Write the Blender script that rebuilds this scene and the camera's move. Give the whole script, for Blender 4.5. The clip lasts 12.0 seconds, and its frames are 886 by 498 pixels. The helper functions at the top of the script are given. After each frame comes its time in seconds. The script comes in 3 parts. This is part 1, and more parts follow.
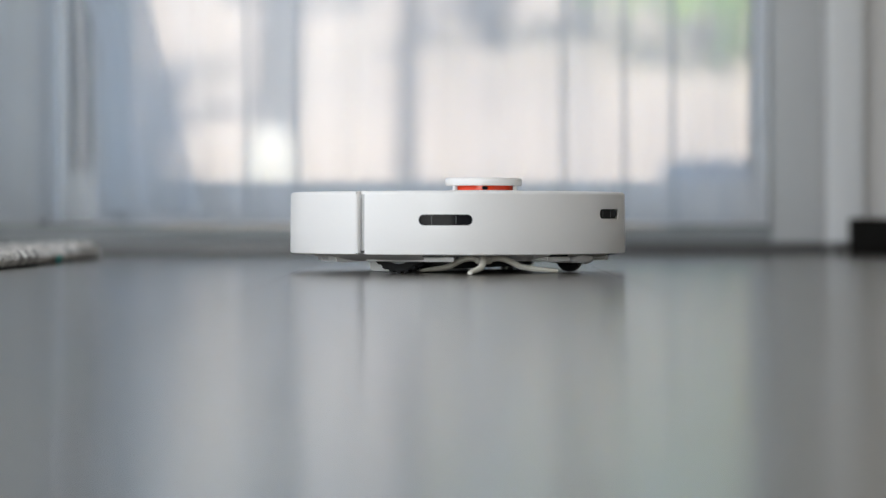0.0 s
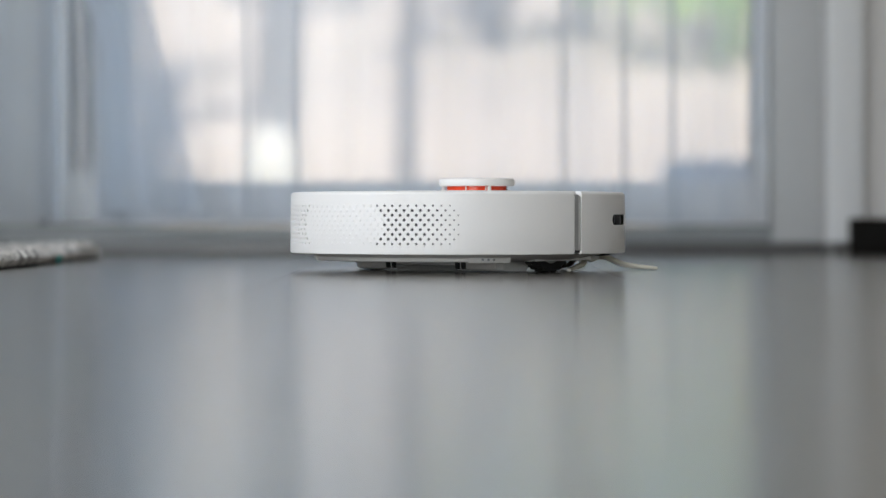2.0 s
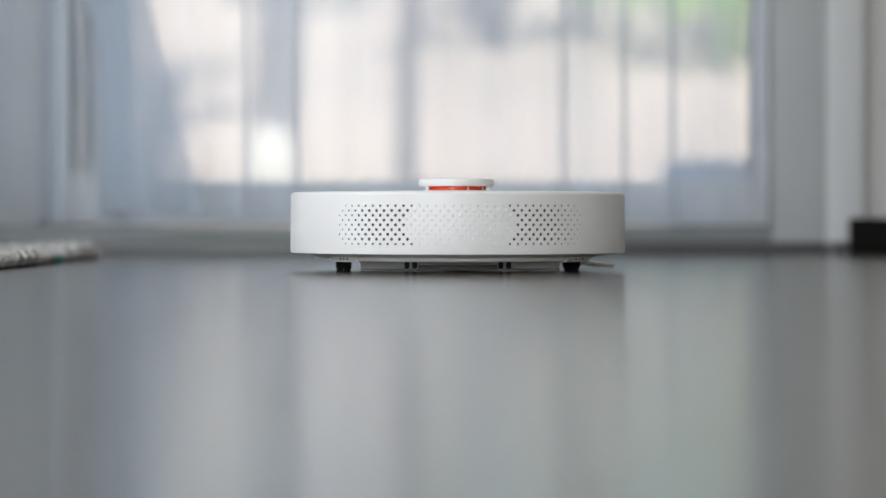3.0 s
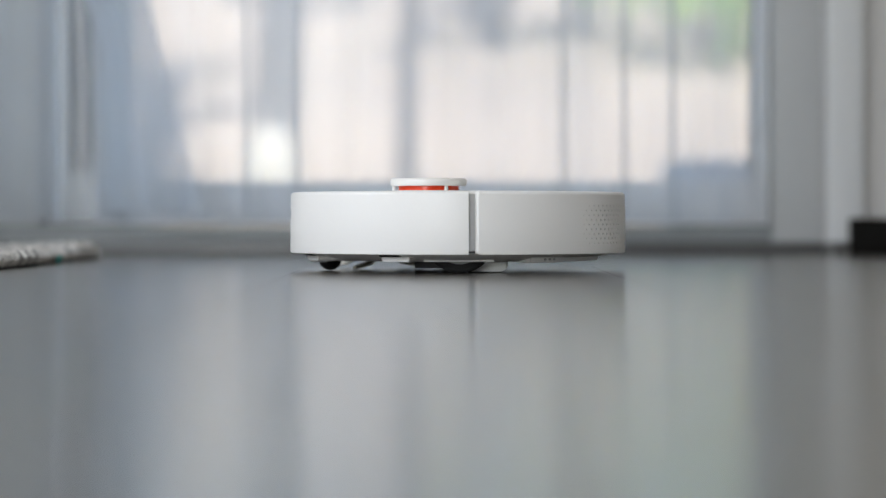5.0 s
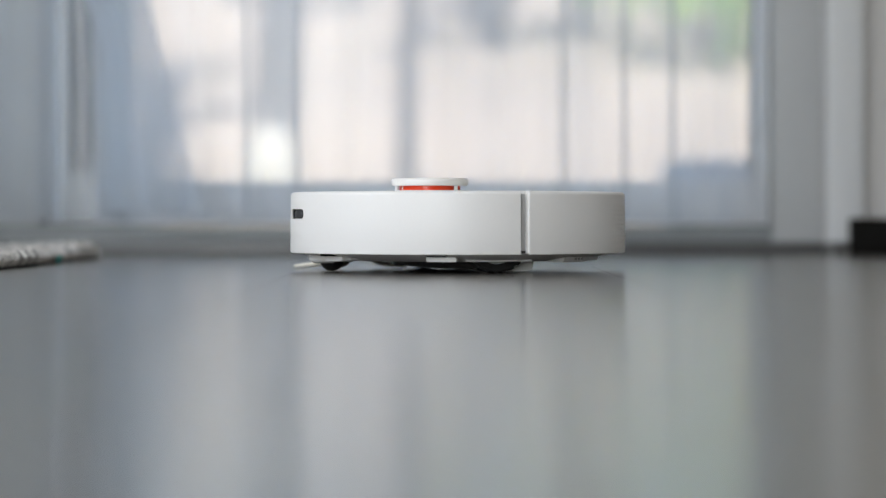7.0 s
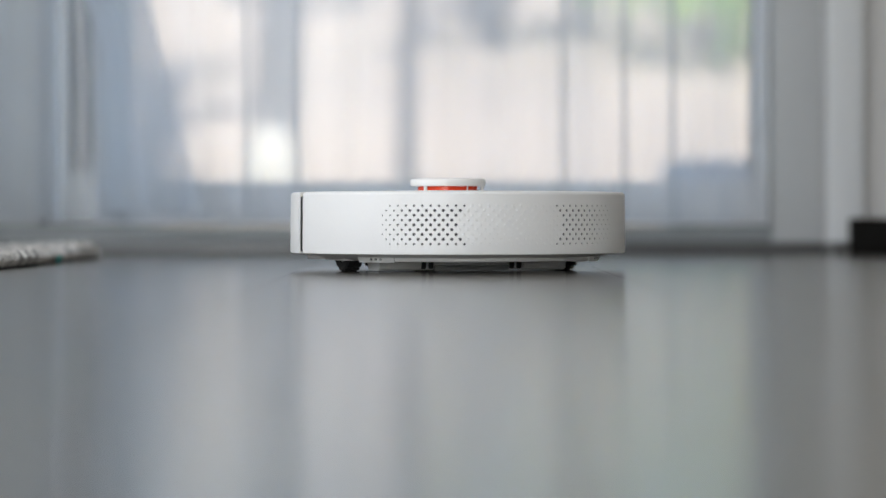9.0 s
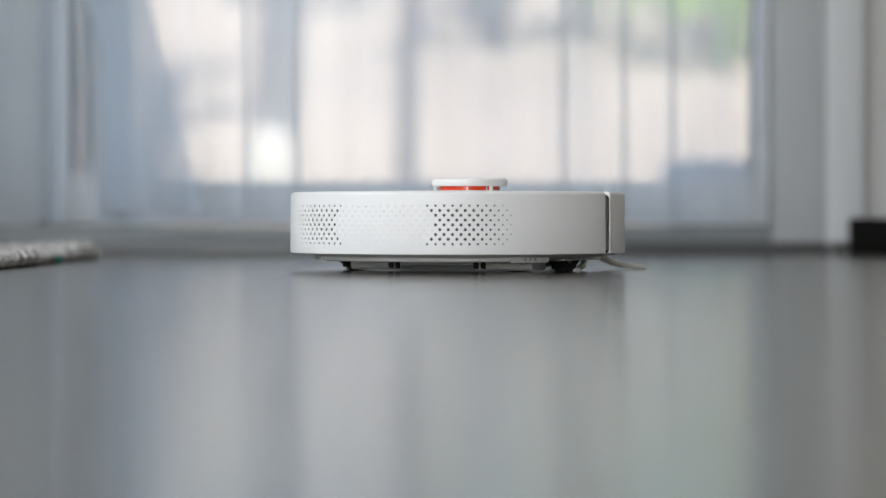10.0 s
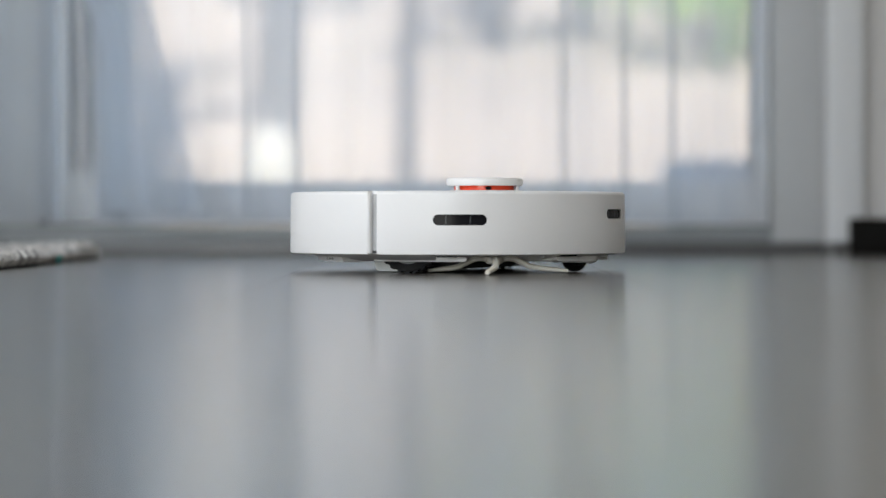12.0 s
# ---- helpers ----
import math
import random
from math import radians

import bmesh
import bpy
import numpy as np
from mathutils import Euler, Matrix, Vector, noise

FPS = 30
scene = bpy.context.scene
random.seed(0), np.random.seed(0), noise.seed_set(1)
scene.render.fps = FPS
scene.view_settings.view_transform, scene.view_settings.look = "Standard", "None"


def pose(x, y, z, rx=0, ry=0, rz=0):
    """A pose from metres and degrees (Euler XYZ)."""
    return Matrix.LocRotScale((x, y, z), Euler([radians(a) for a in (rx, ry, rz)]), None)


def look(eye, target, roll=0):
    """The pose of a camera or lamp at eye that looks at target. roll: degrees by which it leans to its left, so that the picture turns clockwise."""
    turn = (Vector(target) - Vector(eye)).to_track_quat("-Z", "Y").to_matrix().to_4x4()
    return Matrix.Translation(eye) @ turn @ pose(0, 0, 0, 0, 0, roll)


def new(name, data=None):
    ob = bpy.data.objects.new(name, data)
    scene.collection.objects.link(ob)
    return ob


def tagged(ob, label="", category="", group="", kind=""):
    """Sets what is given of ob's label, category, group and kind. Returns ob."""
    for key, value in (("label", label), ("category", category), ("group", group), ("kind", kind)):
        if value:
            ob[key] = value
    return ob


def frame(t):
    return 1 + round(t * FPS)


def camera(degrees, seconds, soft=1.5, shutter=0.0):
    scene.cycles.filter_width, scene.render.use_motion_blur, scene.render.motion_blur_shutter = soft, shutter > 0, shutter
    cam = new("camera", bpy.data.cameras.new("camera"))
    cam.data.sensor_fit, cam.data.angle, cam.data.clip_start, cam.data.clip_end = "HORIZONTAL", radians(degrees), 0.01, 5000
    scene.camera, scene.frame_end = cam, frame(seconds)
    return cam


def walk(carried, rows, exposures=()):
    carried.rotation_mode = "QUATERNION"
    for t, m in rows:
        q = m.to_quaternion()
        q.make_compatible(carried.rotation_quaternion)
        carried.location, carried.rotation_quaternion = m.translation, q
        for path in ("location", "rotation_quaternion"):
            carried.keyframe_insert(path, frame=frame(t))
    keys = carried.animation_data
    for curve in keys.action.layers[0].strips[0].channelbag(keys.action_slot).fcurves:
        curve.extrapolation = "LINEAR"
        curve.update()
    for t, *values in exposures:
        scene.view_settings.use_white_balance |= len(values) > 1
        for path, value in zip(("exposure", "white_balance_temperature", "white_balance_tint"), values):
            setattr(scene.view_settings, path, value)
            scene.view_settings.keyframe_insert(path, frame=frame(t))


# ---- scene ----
# The camera stands still, low over the floor, on a long lens.
EYE = pose(-0.0154, -2.49, 0.058, 90 - 0.816)
cam = camera(21.1, 12.0, soft=1.25)
cam.data.dof.use_dof = True
cam.data.dof.focus_distance = 2.40
cam.data.dof.aperture_fstop = 2.35
walk(cam, [(0.0, EYE), (12.0, EYE)])

# ---- world, sun, large lights, exposure ----
SUN_ELEVATION, SUN_AZIMUTH = radians(57), radians(177)   # azimuth: clockwise from +y
world = bpy.data.worlds.new("sky")
scene.world = world
world.use_nodes = True
wn = world.node_tree.nodes
sky = wn.new("ShaderNodeTexSky")
sky.sky_type = "NISHITA"
sky.sun_disc = False
sky.sun_elevation, sky.sun_rotation = SUN_ELEVATION, SUN_AZIMUTH
wn["Background"].inputs["Strength"].default_value = 0.15
world.node_tree.links.new(sky.outputs["Color"], wn["Background"].inputs["Color"])

sun_way = Vector((math.sin(SUN_AZIMUTH) * math.cos(SUN_ELEVATION), math.cos(SUN_AZIMUTH) * math.cos(SUN_ELEVATION), math.sin(SUN_ELEVATION)))
sun = new("sun", bpy.data.lights.new("sun", "SUN"))
sun.data.energy, sun.data.angle, sun.data.color = 3.3, radians(0.5), (1.0, 0.945, 0.87)
sun.matrix_world = look(sun_way * 30, (0, 0, 0))

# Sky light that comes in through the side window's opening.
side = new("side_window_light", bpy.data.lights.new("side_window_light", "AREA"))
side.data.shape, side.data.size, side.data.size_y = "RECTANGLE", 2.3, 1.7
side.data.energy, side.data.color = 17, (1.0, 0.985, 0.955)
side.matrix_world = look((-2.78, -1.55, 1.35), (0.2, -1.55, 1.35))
back = new("back_window_light", bpy.data.lights.new("back_window_light", "AREA"))
back.data.shape, back.data.size, back.data.size_y = "RECTANGLE", 1.8, 2.0
back.data.energy, back.data.color = 16.8, (1.0, 0.98, 0.95)
back.matrix_world = look((-1.15, -4.28, 1.05), (-1.15, 0, 1.05))
scene.view_settings.exposure = 1.71


# ---- materials ----
def material(name, colour, rough=0.5, metal=0.0, spread=0.06, scale=8.0, fine=120.0, bump=0.05, stretch=(1, 1, 1), coat=0.0, ior=1.5):
    """A principled surface whose colour, gloss and relief vary at a coarse and a fine scale."""
    m = bpy.data.materials.new(name)
    m.use_nodes = True
    n, link = m.node_tree.nodes, m.node_tree.links.new
    b = n["Principled BSDF"]
    b.inputs["Metallic"].default_value = metal
    b.inputs["IOR"].default_value = ior
    b.inputs["Coat Weight"].default_value = coat
    tc, mp = n.new("ShaderNodeTexCoord"), n.new("ShaderNodeMapping")
    mp.inputs["Scale"].default_value = stretch
    link(tc.outputs["Object"], mp.inputs["Vector"])
    big, small = n.new("ShaderNodeTexNoise"), n.new("ShaderNodeTexNoise")
    big.inputs["Scale"].default_value, small.inputs["Scale"].default_value = scale, fine
    big.inputs["Detail"].default_value, small.inputs["Detail"].default_value = 4, 3
    for t in (big, small):
        link(mp.outputs["Vector"], t.inputs["Vector"])
    add = n.new("ShaderNodeMath")
    add.operation = "ADD"
    link(big.outputs["Fac"], add.inputs[0])
    link(small.outputs["Fac"], add.inputs[1])
    ramp = n.new("ShaderNodeMapRange")
    ramp.inputs["From Min"].default_value, ramp.inputs["From Max"].default_value = 0.6, 1.4
    ramp.inputs["To Min"].default_value, ramp.inputs["To Max"].default_value = 1 - spread, 1 + spread
    link(add.outputs[0], ramp.inputs["Value"])
    mul = n.new("ShaderNodeVectorMath")
    mul.operation = "SCALE"
    mul.inputs[0].default_value = colour
    link(ramp.outputs[0], mul.inputs["Scale"])
    link(mul.outputs["Vector"], b.inputs["Base Color"])
    rr = n.new("ShaderNodeMapRange")
    rr.inputs["From Min"].default_value, rr.inputs["From Max"].default_value = 0.3, 0.7
    rr.inputs["To Min"].default_value, rr.inputs["To Max"].default_value = rough * 0.9, min(1, rough * 1.1)
    link(big.outputs["Fac"], rr.inputs["Value"])
    link(rr.outputs[0], b.inputs["Roughness"])
    if bump:
        bp = n.new("ShaderNodeBump")
        bp.inputs["Strength"].default_value, bp.inputs["Distance"].default_value = bump, 0.002
        link(small.outputs["Fac"], bp.inputs["Height"])
        link(bp.outputs["Normal"], b.inputs["Normal"])
    return m


def floor_material():
    m = material("satin_dark_wood", (0.100, 0.092, 0.080), rough=0.19, spread=0.22, scale=5, fine=60, bump=0.006, stretch=(1, 0.06, 1), ior=1.62)
    n, link = m.node_tree.nodes, m.node_tree.links.new
    info = n.new("ShaderNodeObjectInfo")
    r = n.new("ShaderNodeMapRange")
    r.inputs["To Min"].default_value, r.inputs["To Max"].default_value = 0.95, 1.05
    link(info.outputs["Random"], r.inputs["Value"])
    b = n["Principled BSDF"]
    src = b.inputs["Base Color"].links[0].from_socket
    mul = n.new("ShaderNodeVectorMath")
    mul.operation = "SCALE"
    link(src, mul.inputs[0])
    link(r.outputs[0], mul.inputs["Scale"])
    link(mul.outputs["Vector"], b.inputs["Base Color"])
    return m


def sheer_material(name="white_voile", low=0.55, high=0.65):
    """Thin woven voile: lets part of the light straight through, scatters the rest."""
    m = bpy.data.materials.new(name)
    m.use_nodes = True
    n, link = m.node_tree.nodes, m.node_tree.links.new
    n.remove(n["Principled BSDF"])
    clear, trans, diff = n.new("ShaderNodeBsdfTransparent"), n.new("ShaderNodeBsdfTranslucent"), n.new("ShaderNodeBsdfDiffuse")
    trans.inputs["Color"].default_value = (0.88, 0.93, 0.97, 1)
    diff.inputs["Color"].default_value = (0.80, 0.81, 0.84, 1)
    cloth, mix = n.new("ShaderNodeMixShader"), n.new("ShaderNodeMixShader")
    cloth.inputs[0].default_value = 0.12
    link(trans.outputs[0], cloth.inputs[1])
    link(diff.outputs[0], cloth.inputs[2])
    tc, mp, tex = n.new("ShaderNodeTexCoord"), n.new("ShaderNodeMapping"), n.new("ShaderNodeTexNoise")
    mp.inputs["Scale"].default_value = (14, 14, 0.7)
    tex.inputs["Scale"].default_value, tex.inputs["Detail"].default_value = 1.0, 5
    link(tc.outputs["Object"], mp.inputs["Vector"])
    link(mp.outputs["Vector"], tex.inputs["Vector"])
    r = n.new("ShaderNodeMapRange")
    r.inputs["From Min"].default_value, r.inputs["From Max"].default_value = 0.3, 0.7
    r.inputs["To Min"].default_value, r.inputs["To Max"].default_value = low, high
    link(tex.outputs["Fac"], r.inputs["Value"])
    link(r.outputs[0], mix.inputs[0])
    link(clear.outputs[0], mix.inputs[1])
    link(cloth.outputs[0], mix.inputs[2])
    link(mix.outputs[0], n["Material Output"].inputs["Surface"])
    return m


def glass_material():
    m = bpy.data.materials.new("clear_glass")
    m.use_nodes = True
    b = m.node_tree.nodes["Principled BSDF"]
    b.inputs["Transmission Weight"].default_value, b.inputs["Roughness"].default_value, b.inputs["IOR"].default_value = 1.0, 0.0, 1.45
    b.inputs["Base Color"].default_value = (0.97, 0.985, 0.98, 1)
    return m


def leaf_material(name, colour):
    m = material(name, colour, rough=0.5, spread=0.3, scale=2, fine=30, bump=0)
    n, link = m.node_tree.nodes, m.node_tree.links.new
    t, mix = n.new("ShaderNodeBsdfTranslucent"), n.new("ShaderNodeMixShader")
    t.inputs["Color"].default_value = (colour[0] * 1.6, colour[1] * 1.6, colour[2], 1)
    mix.inputs[0].default_value = 0.5
    link(n["Principled BSDF"].outputs[0], mix.inputs[1])
    link(t.outputs[0], mix.inputs[2])
    link(mix.outputs[0], n["Material Output"].inputs["Surface"])
    return m


WHITE = material("white_plastic", (0.80, 0.795, 0.775), rough=0.38, spread=0.012, scale=9, fine=500, bump=0.02)
PALE = material("pale_grey_plastic", (0.78, 0.775, 0.76), rough=0.45, spread=0.03, scale=20, fine=400, bump=0.03)
GREY = material("grey_plastic", (0.33, 0.34, 0.34), rough=0.5, spread=0.05, scale=20, fine=300, bump=0.05)
# pale plastic darkened to grey, with the shade put into its colour
SHADED_GREY = material("mid_grey_plastic", (0.46, 0.465, 0.46), rough=0.5, spread=0.05, scale=20, fine=300, bump=0.05)
BLACK = material("black_gloss_plastic", (0.010, 0.010, 0.012), rough=0.16, spread=0.1, scale=30, fine=200, bump=0, ior=1.18)
DARK = material("dark_cavity_plastic", (0.03, 0.03, 0.03), rough=0.6, spread=0.1, bump=0.02)
RUBBER = material("black_rubber", (0.010, 0.010, 0.010), rough=0.85, spread=0.2, scale=40, fine=300, bump=0.2)
CASTER = material("black_hard_plastic", (0.010, 0.010, 0.010), rough=0.28, spread=0.2, scale=40, fine=300, bump=0.02)
CREAM = material("cream_rubber", (0.70, 0.675, 0.59), rough=0.5, spread=0.05, scale=60, fine=300, bump=0.05)
RED = material("red_orange_plastic", (0.78, 0.055, 0.012), rough=0.25, spread=0.12, scale=60, fine=200, bump=0)
HOUSING = material("light_grey_plastic", (0.78, 0.79, 0.78), rough=0.45, spread=0.05, scale=30, fine=300, bump=0.05)
FLOOR = floor_material()
WALL = material("matt_grey_paint", (0.47, 0.46, 0.445), rough=0.85, spread=0.03, scale=1.2, fine=90, bump=0.08)
CEILING = material("white_ceiling_paint", (0.78, 0.78, 0.77), rough=0.9, spread=0.02, scale=1, fine=90, bump=0.05)
FRAME = material("white_window_frame", (0.76, 0.77, 0.78), rough=0.4, spread=0.03, scale=3, fine=150, bump=0.03)
JAMB = material("grey_door_frame", (0.45, 0.46, 0.46), rough=0.45, spread=0.03, scale=3, fine=150, bump=0.03)
SILL = material("grey_sill", (0.25, 0.265, 0.265), rough=0.5, spread=0.05, scale=3, fine=150, bump=0.03)
TRIM = material("pale_grey_trim_paint", (0.56, 0.57, 0.57), rough=0.6, spread=0.03, scale=3, fine=150, bump=0.03)
SEAL = material("grey_rubber_seal", (0.10, 0.105, 0.11), rough=0.7, spread=0.1, bump=0.05)
TRACK = material("dark_metal_track", (0.12, 0.12, 0.12), rough=0.45, metal=0.4, spread=0.1, bump=0.05)
BASE = material("black_baseboard_paint", (0.004, 0.0035, 0.003), rough=0.7, spread=0.15, scale=6, fine=80, bump=0.05, ior=1.2)
VOILE, GLASS = sheer_material(), glass_material()
THIN_VOILE = sheer_material("thin_voile", 0.28, 0.36)
DENSE_VOILE = sheer_material("dense_voile", 0.62, 0.72)
PILE = material("grey_white_wool", (0.68, 0.67, 0.64), rough=0.95, spread=0.28, scale=60, fine=600, bump=0.6)
def per_island(m, lo, hi):
    n, link = m.node_tree.nodes, m.node_tree.links.new
    geo, r, mul = n.new("ShaderNodeNewGeometry"), n.new("ShaderNodeMapRange"), n.new("ShaderNodeVectorMath")
    r.inputs["To Min"].default_value, r.inputs["To Max"].default_value = lo, hi
    link(geo.outputs["Random Per Island"], r.inputs["Value"])
    mul.operation = "SCALE"
    b = n["Principled BSDF"]
    link(b.inputs["Base Color"].links[0].from_socket, mul.inputs[0])
    link(r.outputs[0], mul.inputs["Scale"])
    link(mul.outputs["Vector"], b.inputs["Base Color"])


# lumps darkened at random to stand in for shade between the loops
per_island(PILE, 0.30, 1.25)
BACKING = material("dark_rug_backing", (0.05, 0.05, 0.05), rough=0.9, spread=0.2, bump=0.2)
TEAL = material("teal_thread", (0.03, 0.45, 0.45), rough=0.6, spread=0.1, bump=0)
EARTH = material("dry_leaf_litter", (0.345, 0.289, 0.237), rough=0.95, spread=0.28, scale=0.9, fine=14, bump=0.6)
PAVING = material("pale_terrace_concrete", (0.50, 0.50, 0.51), rough=0.9, spread=0.1, scale=1.5, fine=60, bump=0.2)
BARK = material("grey_bark", (0.17, 0.16, 0.15), rough=0.95, spread=0.3, scale=6, fine=40, bump=0.8, stretch=(1, 1, 0.25))
LEAF = leaf_material("green_leaf", (0.32, 0.46, 0.15))
CANOPY = leaf_material("dull_green_leaf", (0.16, 0.19, 0.09))
STONE = material("white_stone", (0.52, 0.50, 0.43), rough=0.7, spread=0.06, scale=9, fine=60, bump=0.2)
ROOF = material("grey_roof_felt", (0.12, 0.12, 0.12), rough=0.9, spread=0.15, bump=0.2)


# ---- mesh helpers ----
def part(name, bm, mat, parent=None, label="", smooth=35):
    """Link a bmesh as one mesh object under a thing or a part."""
    me = bpy.data.meshes.new(name)
    bmesh.ops.recalc_face_normals(bm, faces=bm.faces)
    bm.to_mesh(me)
    bm.free()
    me.materials.append(mat)
    if smooth:
        me.polygons.foreach_set("use_smooth", [True] * len(me.polygons))
        me.set_sharp_from_angle(angle=radians(smooth))
    ob = new(name, me)
    ob.parent = parent
    if label:
        ob["label"] = label
    return ob


def box(bm, x0, x1, y0, y1, z0, z1, bevel=0.0):
    made = bmesh.ops.create_cube(bm, size=1.0)
    vs = made["verts"]
    for v in vs:
        v.co = Vector((x0 + (v.co.x + 0.5) * (x1 - x0), y0 + (v.co.y + 0.5) * (y1 - y0), z0 + (v.co.z + 0.5) * (z1 - z0)))
    if bevel:
        es = list({e for v in vs for e in v.link_edges})
        bmesh.ops.bevel(bm, geom=es, offset=bevel, segments=2, affect="EDGES", profile=0.6)
    return bm


def boxed(*a, bevel=0.0):
    return box(bmesh.new(), *a, bevel=bevel)


def at(phi, r, z=0.0):
    """A point of the robot: phi degrees round from its rear, r from its axis."""
    return Vector((r * math.sin(radians(phi)), -r * math.cos(radians(phi)), z))


def lathe(profile, a0=0.0, a1=360.0, n=96, closed=True, bm=None, centre=(0, 0)):
    """Turn a profile of (r, z) about the z axis from a0 to a1 degrees."""
    bm = bm or bmesh.new()
    full = abs(a1 - a0 - 360) < 1e-6
    rings = []
    for i in range(n if full else n + 1):
        a = a0 + (a1 - a0) * i / n
        rings.append([bm.verts.new(at(a, r, z) + Vector((*centre, 0))) for r, z in profile])
    k = len(profile)
    for i in range(n):
        p, q = rings[i], rings[(i + 1) % len(rings)]
        for j in range(k if closed else k - 1):
            bm.faces.new((p[j], p[(j + 1) % k], q[(j + 1) % k], q[j]))
    if not full and closed:
        bm.faces.new(rings[0])
        bm.faces.new(list(reversed(rings[-1])))
    bmesh.ops.remove_doubles(bm, verts=[v for ring in rings for v in ring], dist=1e-6)
    return bm


def prism(bm, outline, z0, z1):
    """An upright block over a plan outline."""
    lo = [bm.verts.new((x, y, z0)) for x, y in outline]
    hi = [bm.verts.new((x, y, z1)) for x, y in outline]
    bm.faces.new(list(reversed(lo)))
    bm.faces.new(hi)
    k = len(outline)
    for i in range(k):
        bm.faces.new((lo[i], lo[(i + 1) % k], hi[(i + 1) % k], hi[i]))
    return bm


def tube(bm, points, widths, heights, n=8):
    """A bar of oval section along points."""
    rings = []
    for i, p in enumerate(points):
        p = Vector(p)
        d = (Vector(points[min(i + 1, len(points) - 1)]) - Vector(points[max(i - 1, 0)])).normalized()
        s = d.cross(Vector((0, 0, 1)))
        s = s.normalized() if s.length > 1e-4 else Vector((1, 0, 0))
        u = s.cross(d)
        rings.append([bm.verts.new(p + s * math.cos(2 * math.pi * k / n) * widths[i] + u * math.sin(2 * math.pi * k / n) * heights[i]) for k in range(n)])
    for a, b in zip(rings, rings[1:]):
        for k in range(n):
            bm.faces.new((a[k], a[(k + 1) % n], b[(k + 1) % n], b[k]))
    bm.faces.new(list(reversed(rings[0])))
    bm.faces.new(rings[-1])
    return bm


def radial_block(bm, phi, r0, r1, z, half_w, half_h, n=16, round_ends=True):
    """A block that points outwards at phi, with a pill-shaped or oval section (for cutting and for windows)."""
    out, side_way = at(phi, 1), at(phi + 90, 1)
    ring = []
    for k in range(n):
        a = 2 * math.pi * k / n
        c, s = math.cos(a), math.sin(a)
        if round_ends:
            u = c * half_h + math.copysign(half_w - half_h, c) if abs(c) > 1e-6 else 0
            v = s * half_h
        else:
            u, v = c * half_w, s * half_h
        ring.append((u, v))
    lo = [bm.verts.new(out * r0 + side_way * u + Vector((0, 0, z + v))) for u, v in ring]
    hi = [bm.verts.new(out * r1 + side_way * u + Vector((0, 0, z + v))) for u, v in ring]
    bm.faces.new(lo)
    bm.faces.new(list(reversed(hi)))
    for k in range(n):
        bm.faces.new((lo[k], hi[k], hi[(k + 1) % n], lo[(k + 1) % n]))
    return bm


def cut(ob, cutter_bm):
    """Cut the cutter's blocks out of ob's mesh."""
    bmesh.ops.recalc_face_normals(cutter_bm, faces=cutter_bm.faces)
    me = bpy.data.meshes.new("cutter")
    cutter_bm.to_mesh(me)
    cutter_bm.free()
    tool = new("cutter", me)
    mod = ob.modifiers.new("cut", "BOOLEAN")
    mod.operation, mod.solver, mod.object = "DIFFERENCE", "EXACT", tool
    bpy.context.view_layer.update()
    done = bpy.data.meshes.new_from_object(ob.evaluated_get(bpy.context.evaluated_depsgraph_get()))
    ob.modifiers.clear()
    old = ob.data
    ob.data = done
    done.name = old.name
    done.polygons.foreach_set("use_smooth", [True] * len(done.polygons))
    done.set_sharp_from_angle(angle=radians(30))
    bpy.data.objects.remove(tool)
    bpy.data.meshes.remove(me)
    bpy.data.meshes.remove(old)


# ---- the large structure: room, door, outside ----
WALL_Y = 1.06          # inner face of the wall with the glazed door
X0, X1, Y0, H = -2.7, 2.1, -4.2, 2.6


